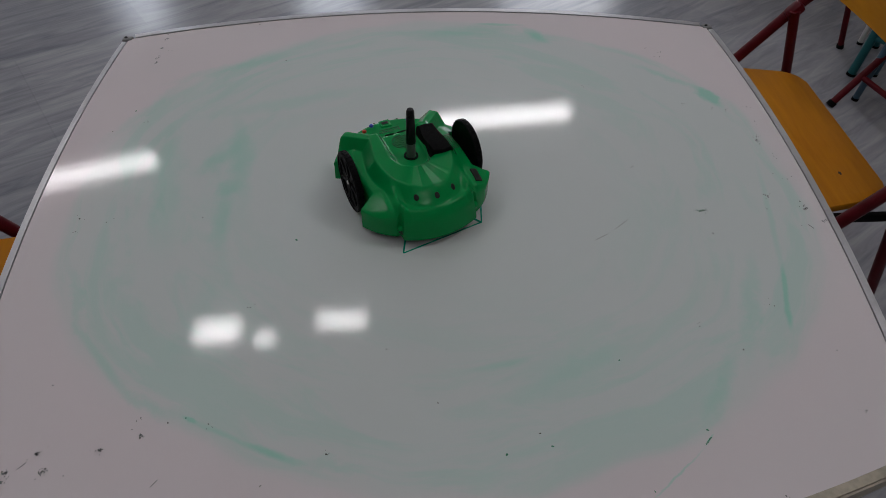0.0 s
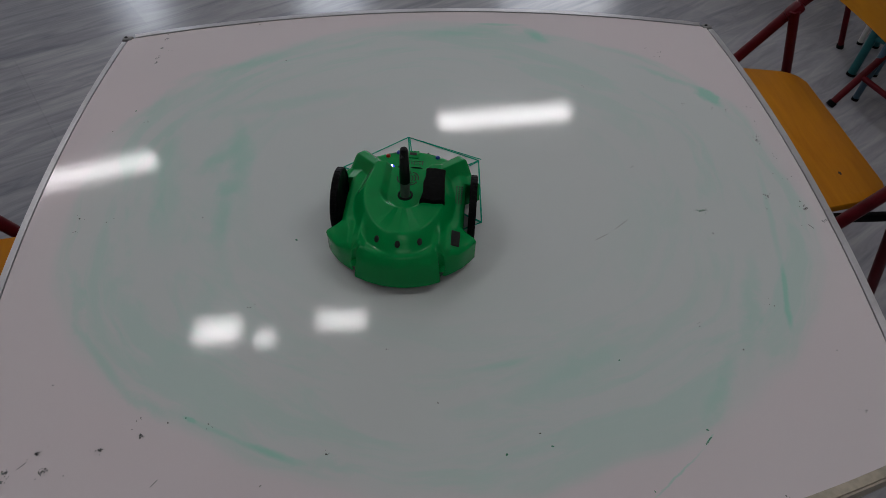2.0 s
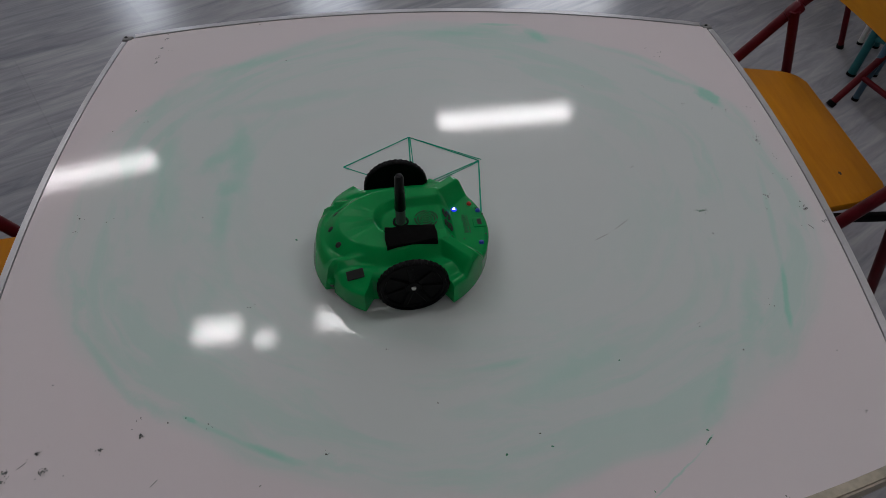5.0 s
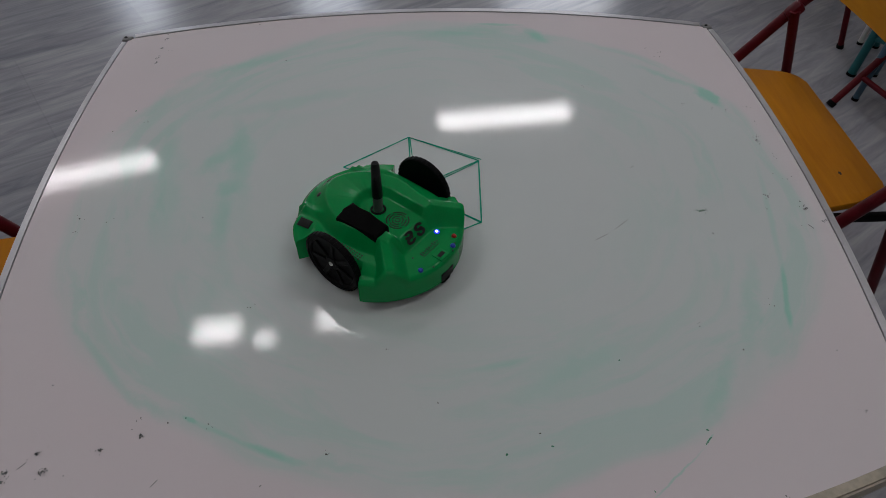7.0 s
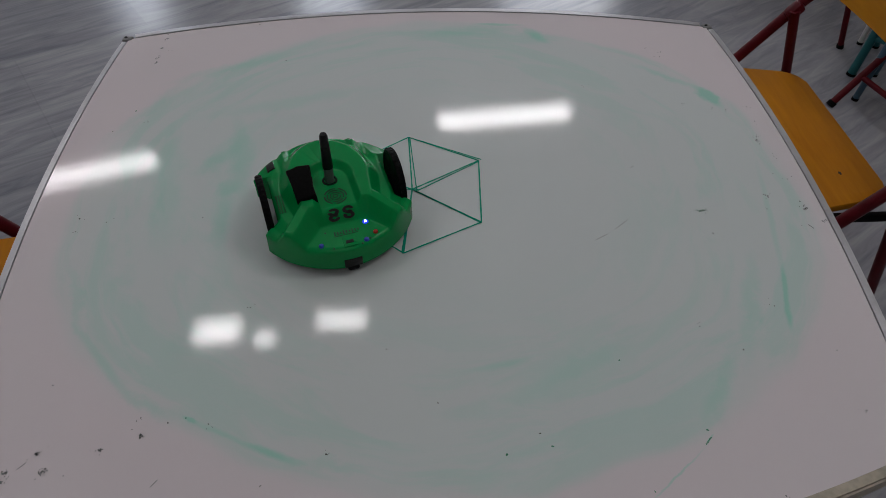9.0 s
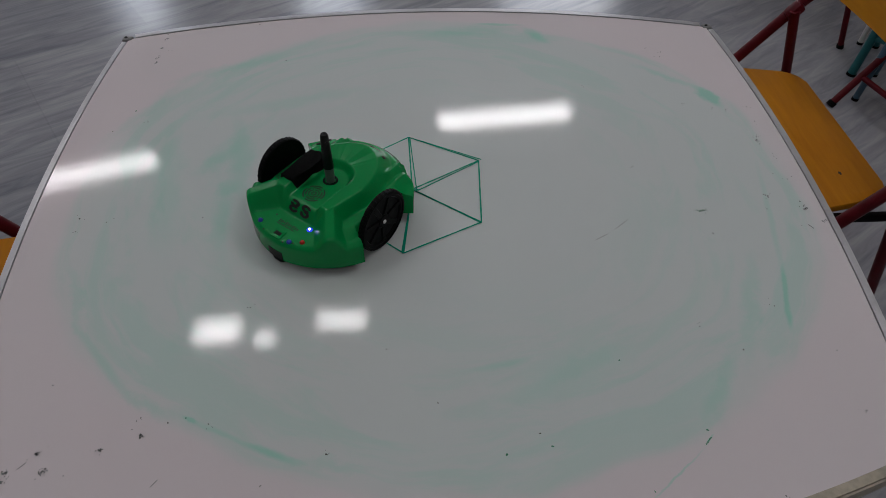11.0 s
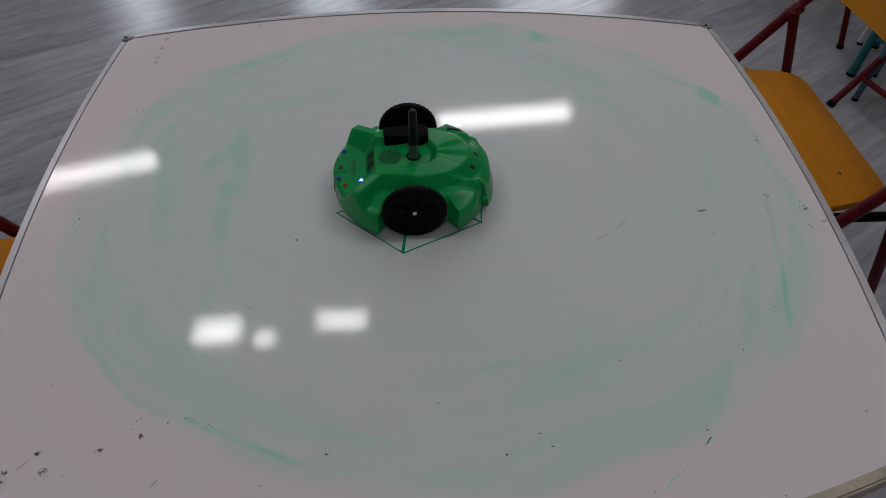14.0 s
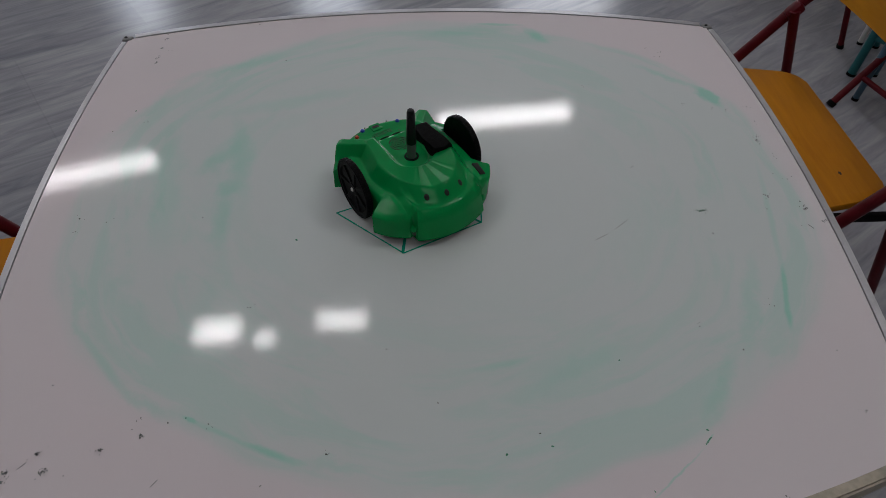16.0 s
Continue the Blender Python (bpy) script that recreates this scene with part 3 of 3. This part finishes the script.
def arc_strip(r0, r1, a0, a1, z0, z1, n=18):
    out = [(r1 * math.cos(radians(a0 + (a1 - a0) * k / n)), r1 * math.sin(radians(a0 + (a1 - a0) * k / n))) for k in range(n + 1)]
    inn = [(r0 * math.cos(radians(a0 + (a1 - a0) * k / n)), r0 * math.sin(radians(a0 + (a1 - a0) * k / n))) for k in range(n + 1)]
    return prism(out + inn[::-1], z0, z1)


def moved(bm, m):
    bmesh.ops.transform(bm, matrix=m, verts=bm.verts)
    return bm


WHEEL_R, WHEEL_X, WHEEL_Y = 0.0370, -0.003, 0.0757


def wheel(parent, side):
    """A wheel that turns about its own y axis; side is +1 or -1."""
    w = 0.0040
    turn = Matrix.Rotation(radians(-90 * side), 4, 'X')
    hub = empty("wheel", pose(WHEEL_X, WHEEL_Y * side, WHEEL_R))
    hub.parent = parent
    tyre = [(0.0330, -w), (0.0355, -w), (0.0366, -w * 0.6), (0.0366, w * 0.6), (0.0355, w), (0.0335, w), (0.0330, w * 0.5), (0.0330, -w)]
    lugs = [moved(box_bm(0.0012, 0.0030, 2 * w * 0.8, (0.0364, 0, 0), 0.0003, seg=1), Matrix.Rotation(2 * math.pi * k / 36, 4, 'Z')) for k in range(36)]
    rubber = part("tyre", moved(lathe(tyre, 60), turn), M_BLACK, hub, "black rubber tyre with small tread lugs")
    tagged(part("tread", moved(join(*lugs), turn), M_BLACK, rubber), kind="stuff")
    disc = [(0, w * 0.2), (0.0288, w * 0.2), (0.0302, w * 0.75), (0.0332, w * 0.75), (0.0332, -w * 0.8), (0, -w * 0.8)]
    spokes = [moved(box_bm(0.022, 0.0062, 0.0026, (0.019, 0, w * 0.34), 0.0008, seg=1), Matrix.Rotation(2 * math.pi * k / 7, 4, 'Z')) for k in range(7)]
    boss = lathe([(0, w * 0.9), (0.0075, w * 0.85), (0.0095, w * 0.2), (0, w * 0.1)], 28)
    part("rim", moved(join(lathe(disc, 48), boss, *spokes), turn), M_RIM, hub, "black plastic rim with seven spokes")
    part("axle_cap", moved(lathe([(0, w * 1.2), (0.0022, w * 1.15), (0.0026, w * 0.8), (0, w * 0.8)], 16), turn), M_WHITE, hub, "small white axle cap")
    return hub


def robot():
    th = tagged(empty("robot"), "round green plastic two-wheeled drawing robot with black wheels", "robot")
    part("shell", shell_bm(), M_GREEN, th, "glossy moulded green plastic shell", 50)
    base = [(0.078 * math.cos(radians(a)) if 52 < abs((a + 180) % 360 - 180) < 124 else 0.086 * math.cos(radians(a)),
             max(-0.060, min(0.060, 0.086 * math.sin(radians(a))))) for a in range(0, 360, 6)]
    part("chassis", prism(base, 0.007, 0.020), M_RIM, th, "black plastic underside")
    wheels = [wheel(th, s) for s in (1, -1)]
    part("tail_wheel", lathe([(0, -0.006), (0.007, -0.006), (0.008, -0.004), (0.008, 0.004), (0.007, 0.006), (0, 0.006)], 24,
                             pose(-0.0885, 0.000, 0.0080, 90)), M_BLACK, th, "small black tail wheel")
    part("tail_recess", box_bm(0.008, 0.020, 0.012, (-0.0925, 0.000, 0.0165), 0.001), M_HOLE, th)
    # black foam pad on the dome
    pad = [(-0.0330, 0.0205), (-0.0345, 0.0305), (-0.0335, 0.0425), (-0.0070, 0.0430), (0.0080, 0.0440), (0.0190, 0.0450),
           (0.0200, 0.0320), (0.0190, 0.0175), (0.0060, 0.0200), (-0.0060, 0.0218), (-0.0180, 0.0208)]
    part("foam_pad", moved(prism(pad[::-1], 0.0515, 0.0668, 0.0028), Matrix.Translation((0, 0.0325, 0.06)) @ Matrix.Rotation(radians(-4), 4, 'X') @ Matrix.Translation((0, -0.0325, -0.06))),
         M_FOAM, th, "black foam pad stuck on the dome")
    # pen socket
    part("pen_socket", lathe([(0.0055, 0.051), (0.0066, 0.0545), (0.0086, 0.0540), (0.0090, 0.0515)], 32), M_BLACK, th, "black rubber pen socket")
    # speaker slots
    rings = []
    for r, gaps in ((0.0025, 2), (0.0058, 3), (0.0090, 4), (0.0120, 4)):
        for g_ in range(gaps):
            a = 360 / gaps * g_ + 20 * r * 300
            rings.append(arc_strip(r - 0.0007, r + 0.0007, a + 8, a + 360 / gaps - 8, 0, 0.0003, 14))
    part("speaker_grille", moved(join(*rings), Matrix.Translation((-0.0275, 0, shell_height(-0.0275, 0) + 0.0001))), M_HOLE, th, "ring-shaped dark speaker slots")
    # light sensors
    for x, y in ((0.0746, 0.0), (0.0680, 0.0226), (0.0680, -0.0226)):
        part("light_sensor", lathe([(0, 0.0007), (0.0030, 0.0006), (0.0038, 0.0002), (0.0042, -0.001)], 20, surface_frame(x, y) @ Matrix.Diagonal((1, 0.75, 1, 1))), M_HOLE, th, "small dark sensor eye")
    # notches beside the nose and its small front hole
    for s in (1, -1):
        part("notch", lathe([(0, 0.0012), (0.0035, 0.001), (0.0042, -0.001)], 16, pose(0.0795, 0.0455 * s, 0.018, 0, 70, 30 * s)), M_DARKGREEN, th)
        part("lug", lathe([(0, 0.0042), (0.0026, 0.0036), (0.0040, 0.0014), (0.0042, -0.003)], 18, pose(0.0790, 0.0470 * s, 0.0245, 0, 62, 31 * s)), M_GREEN, th)
    part("front_hole", lathe([(0, 0.0008), (0.0016, 0.0006), (0.002, -0.001)], 14, pose(0.0935, 0, 0.0235, 0, 68, 0)), M_HOLE, th)
    # slot on the front fender
    part("fender_slot", moved(box_bm(0.018, 0.0098, 0.0024, (0, 0, 0.0000), 0.0006), surface_frame(0.0538, 0.0594)), M_HOLE, th, "dark rectangular slot")
    # row of header pins beside the wheel
    pins = [box_bm(0.0016, 0.0016, 0.0008, (-0.0268 + 0.0034 * i, 0.0565 + 0.0030 * j, shell_height(-0.0268 + 0.0034 * i, 0.0565 + 0.0030 * j) + 0.0002)) for i in range(9) for j in range(3)]
    part("pin_header", join(*pins), M_DARKGREEN, th)
    # dark mark of two bold open loops on the slope
    for yy, flip in ((0.0080, 1), (-0.0082, -1)):
        f = surface_frame(-0.0505, yy) @ Matrix.Translation((0, 0, 0.0003))
        loops = [moved(arc_strip(0.0014, 0.0041, a0, a0 + 325, 0, 0.0005), Matrix.Translation((dx, 0, 0))) for dx, a0 in ((0.0029, 90 * flip), (-0.0034, -60 * flip))]
        part("printed_mark", moved(join(*loops), f @ Matrix.Diagonal((1, 1.55, 1, 1))), M_HOLE, th, "dark rounded printed mark")
    z = 0.0397
    for k in range(9):
        w = 0.0016 + 0.0008 * (k % 3)
        part("printed_bar", box_bm(w * 1.6, 0.0014, 0.0003, (-0.0705, -0.013 + 0.0032 * k, z)), M_DARKGREEN, th)
    part("printed_line", box_bm(0.0007, 0.026, 0.0003, (-0.0745, 0.001, z)), M_DARKGREEN, th)
    port = part("port_surround", box_bm(0.013, 0.014, 0.0016, (-0.0862, 0.000, z), 0.0005), M_GREEN, th)
    part("port", box_bm(0.0045, 0.0085, 0.0006, (-0.0866, 0.000, z + 0.0009)), M_HOLE, port)
    led = part("led", lathe([(0, 0.0014), (0.0012, 0.0012), (0.0016, 0)], 16, Matrix.Translation((-0.0625, -0.0235, z + 0.0004))), M_LED, th, "lit blue-white power light")
    part("led_lens", lathe([(0.0016, 0.0007), (0.0030, 0.0005), (0.0034, -0.0003)], 20, Matrix.Translation((-0.0625, -0.0235, z))), M_LEDRING, led, "glowing blue lens")
    for nm, x, y, mat, lab in (("button", -0.0810, -0.0300, M_RED, "red push button"), ("button", -0.0885, -0.0180, M_BLUE, "blue indicator"),
                               ("button", -0.0830, 0.0300, M_BLUE, "blue push button")):
        part(nm, lathe([(0, 0.0026), (0.0018, 0.0022), (0.0028, 0.0009), (0.0029, -0.0005)], 20, Matrix.Translation((x, y, shell_height(x, y)))), mat, th, lab)
    for x, y in ((-0.0875, -0.0225), (-0.0925, -0.0125), (-0.0905, 0.018), (-0.066, 0.022)):
        part("printed_dot", lathe([(0, 0.0004), (0.0010, 0.0003), (0.0011, -0.0002)], 10, Matrix.Translation((x, y, shell_height(x, y)))), M_DARKGREEN, th)
    return th, wheels


def marker_pen():
    th = tagged(empty("marker_pen"), "black marker pen standing upright in the robot", "pen")
    part("barrel", lathe([(0, 0.012), (0.0052, 0.012), (0.0053, 0.073), (0, 0.073)], 28), M_PENGREY, th, "grey printed band of the barrel")
    part("cap", lathe([(0, 0.1190), (0.0036, 0.1185), (0.0046, 0.1160), (0.0058, 0.0785), (0.0060, 0.0732), (0, 0.0732)], 28), M_PEN, th, "matt black end of the barrel")
    part("tip", lathe([(0, 0.0), (0.0008, 0.0005), (0.0016, 0.005), (0.0044, 0.0119), (0, 0.0119)], 20), M_INK, th)
    return th


bot, bot_wheels = robot()
pen = marker_pen()


# ---- specks and scratches on the board ----
DARK_FAR = [(-0.3766, 0.9024), (-0.3571, 0.9240), (-0.3732, 0.9711), (-0.2317, 0.9995), (-0.1781, 0.8904), (-0.3498, 0.7419), (-0.3917, 0.7223), (-0.2413, 0.5539),
              (-0.3517, 0.5502), (-0.3844, 0.5572), (-0.3824, 0.5364), (0.3887, 0.9106), (0.4113, 0.8997), (0.4052, 0.8849), (0.2662, 0.8091), (0.4622, 0.7436),
              (0.4950, 0.7495), (0.4941, 0.7158), (0.4789, 0.6723), (0.4779, 0.6802), (0.4904, 0.6396), (0.4751, 0.6049), (0.4896, 0.5939), (0.4517, 0.5642),
              (0.4415, 0.5414), (0.3604, 0.5038), (0.2954, 0.6261), (0.4877, 0.5532), (0.4898, 0.5403), (0.4898, 0.5452), (0.4725, 0.5115), (-0.2494, 0.2956),
              (-0.2525, 0.2926)]
DARK_NEAR = [(-0.2453, 0.2786), (-0.2453, 0.2757), (-0.2238, 0.2895), (-0.1868, 0.2864), (-0.2772, 0.2658), (-0.3325, 0.2660), (-0.3305, 0.2640), (-0.3213, 0.2490),
              (-0.3234, 0.2470), (-0.3193, 0.2510), (-0.3019, 0.2440), (-0.3510, 0.2481), (-0.3551, 0.2501), (-0.1326, 0.2264), (-0.0781, 0.2521), (-0.0246, 0.3596),
              (-0.1670, 0.4178), (-0.3404, 0.3337), (0.0236, 0.2977), (0.1151, 0.2624), (0.3012, 0.3726), (0.3855, 0.3972), (0.3906, 0.3952), (0.3363, 0.3425),
              (0.4282, 0.2703), (0.4321, 0.3372), (0.3182, 0.1947), (0.4026, 0.7566), (0.4437, 0.7486), (0.4830, 0.6812), (0.4820, 0.6663), (0.3582, 0.5406),
              (0.3623, 0.5416), (0.3665, 0.5406)]
GREEN_DOTS = [(-0.1279, 0.5130), (-0.3721, 0.7676), (-0.2084, 0.2935), (0.1244, 0.2494), (0.0822, 0.2436), (0.2066, 0.3360), (0.2706, 0.2579), (0.2058, 0.2041),
              (0.3613, 0.5426), (0.3572, 0.5416)]
SCRATCHES = [((0.2468, 0.5161), (0.2639, 0.5295)), ((0.2193, 0.4990), (0.2346, 0.5074)), ((-0.3433, 0.2515), (-0.3378, 0.2572)), ((-0.2255, 0.2301), (-0.2208, 0.2363)), ((0.4851, 0.5065), (0.4811, 0.5133))]


# torn smears: x, y, half length, half width, turn
SMEARS = [(-0.3737, 0.9048, 0.006, 0.0024, 70), (-0.3735, 0.8891, 0.0034, 0.0015, 70), (-0.3736, 0.9306, 0.0026, 0.0023, 60), (-0.3726, 0.9574, 0.0035, 0.0017, 60),
          (0.4894, 0.5399, 0.0035, 0.0037, 40), (0.5033, 0.5189, 0.0035, 0.0027, 30), (-0.3205, 0.2488, 0.0034, 0.0025, 40), (-0.3522, 0.2405, 0.0014, 0.0056, 80),
          (-0.3526, 0.2489, 0.0024, 0.0019, 30), (-0.277, 0.2661, 0.002, 0.0019, 30), (-0.2449, 0.2784, 0.0013, 0.0033, 80), (-0.3316, 0.2657, 0.001, 0.0019, 80),
          (0.4499, 0.5647, 0.0043, 0.0019, -45), (0.4807, 0.6722, 0.0039, 0.0031, -60)]


def speck_bm(x, y, r, rnd):
    n = 7
    turn, flat = rnd.uniform(0, 6.3), rnd.uniform(0.4, 1.0)
    pts = []
    for k in range(n):
        a, q = 2 * math.pi * k / n, r * rnd.uniform(0.6, 1.1)
        u, v = q * math.cos(a), q * flat * math.sin(a)
        pts.append((x + u * math.cos(turn) - v * math.sin(turn), y + u * math.sin(turn) + v * math.cos(turn)))
    return prism(pts, 0, 0.0002)


def specks():
    rnd = random.Random(5)
    bits = []
    for x, y in DARK_FAR + DARK_NEAR:
        bits.append(speck_bm(x, y, rnd.uniform(0.0007, 0.0013), rnd))
        for k in range(rnd.randint(0, 3)):
            bits.append(speck_bm(x + rnd.gauss(0, 0.0035), y + rnd.gauss(0, 0.0035), rnd.uniform(0.0004, 0.0007), rnd))
    ob = mesh_object("dirt_specks", join(*bits), M_DIRT)
    ob.location.z = TOP + 0.0003
    tagged(ob, "dark dried specks scattered on the white board", "dirt", kind="stuff")
    bits = []
    for x, y, a, b, turn in SMEARS:
        c, q = math.cos(radians(turn)), math.sin(radians(turn))
        for k in range(22):
            u, v = rnd.uniform(-a, a), rnd.gauss(0, b * 0.45)
            bits.append(speck_bm(x + u * c - v * q, y + u * q + v * c, rnd.uniform(0.0003, 0.0009), rnd))
    ob = mesh_object("grey_smudge", join(*bits), M_SMUDGE)
    ob.location.z = TOP + 0.0003
    tagged(ob, "torn grey smudges rubbed into the white board", "dirt", kind="stuff")
    dots = [speck_bm(x, y, rnd.uniform(0.0011, 0.0018), rnd) for x, y in GREEN_DOTS]
    dots += [speck_bm(0.2677 + 0.0011 * k, 0.2474 + 0.0010 * k, 0.0009, rnd) for k in range(-3, 4)]
    dots += [speck_bm(0.3582 + 0.0022 * k, 0.5416 + rnd.gauss(0, 0.0008), 0.0014, rnd) for k in range(-2, 4)]
    ob = mesh_object("marker_dots", join(*dots), M_DOT)
    ob.location.z = TOP + 0.0003
    tagged(ob, "small green marker dots left on the white board", "marks", kind="stuff")
    for a, b in SCRATCHES:
        ob = mesh_object("scratch", stroke_bm(a, b, 0.0006), M_SCRATCH)
        ob.location.z = TOP + 0.0004
        tagged(ob, "thin grey scratch on the white board", "scratch", "scratches on the board")


specks()


def motions():
    rows = []
    n = int(SECONDS * 10)
    for k in range(n + 1):
        t = k / 10
        x, y, a = robot_at(t)
        rows.append((t, pose(x, y, TOP + 0.0004, 0, 0, a)))
    walk(bot, rows)
    walk(pen, [(t, m @ pose(0, 0, 0.0006)) for t, m in rows])
    # wheels roll with the drive and turn against one another on the spot
    for side, w in ((1, bot_wheels[0]), (-1, bot_wheels[1])):
        roll, last, out = 0.0, robot_at(0), []
        for k in range(n + 1):
            now = robot_at(k / 10)
            ahead = math.hypot(now[0] - last[0], now[1] - last[1])
            if abs(now[2] - last[2]) > 0.5:
                ahead = 0.0
            roll += (ahead - side * WHEEL_Y * radians(now[2] - last[2])) / WHEEL_R
            last = now
            out.append((k / 10, pose(WHEEL_X, WHEEL_Y * side, WHEEL_R, 0, math.degrees(roll), 0)))
        walk(w, out)
    # ink left behind by the pen: each dash travels with the tip until it is laid down
    for t0, t1, a, b in ((1.255, 2.437, PC, (-0.0070, 0.4884)), (6.657, 7.816, PA, PB), (12.135, 13.317, PB, PC)):
        a, b = Vector(a), Vector(b)
        count = 10
        for k in range(count):
            p, q = a + (b - a) * k / count, a + (b - a) * (k + 1.04) / count
            mid = (p + q) / 2
            ob = part("ink_dash", stroke_bm(p - mid, q - mid, 0.0017), M_INK, page)
            done = t0 + (t1 - t0) * (k + 0.5) / count
            track = []
            t = 0.0
            while t < done - 0.26:
                x, y, _ = robot_at(t)
                track.append((t, pose(x, y, 0.0002)))
                t += 0.25
            track += [(done, pose(mid.x, mid.y, 0.0002)), (SECONDS, pose(mid.x, mid.y, 0.0002))]
            walk(ob, track)


motions()
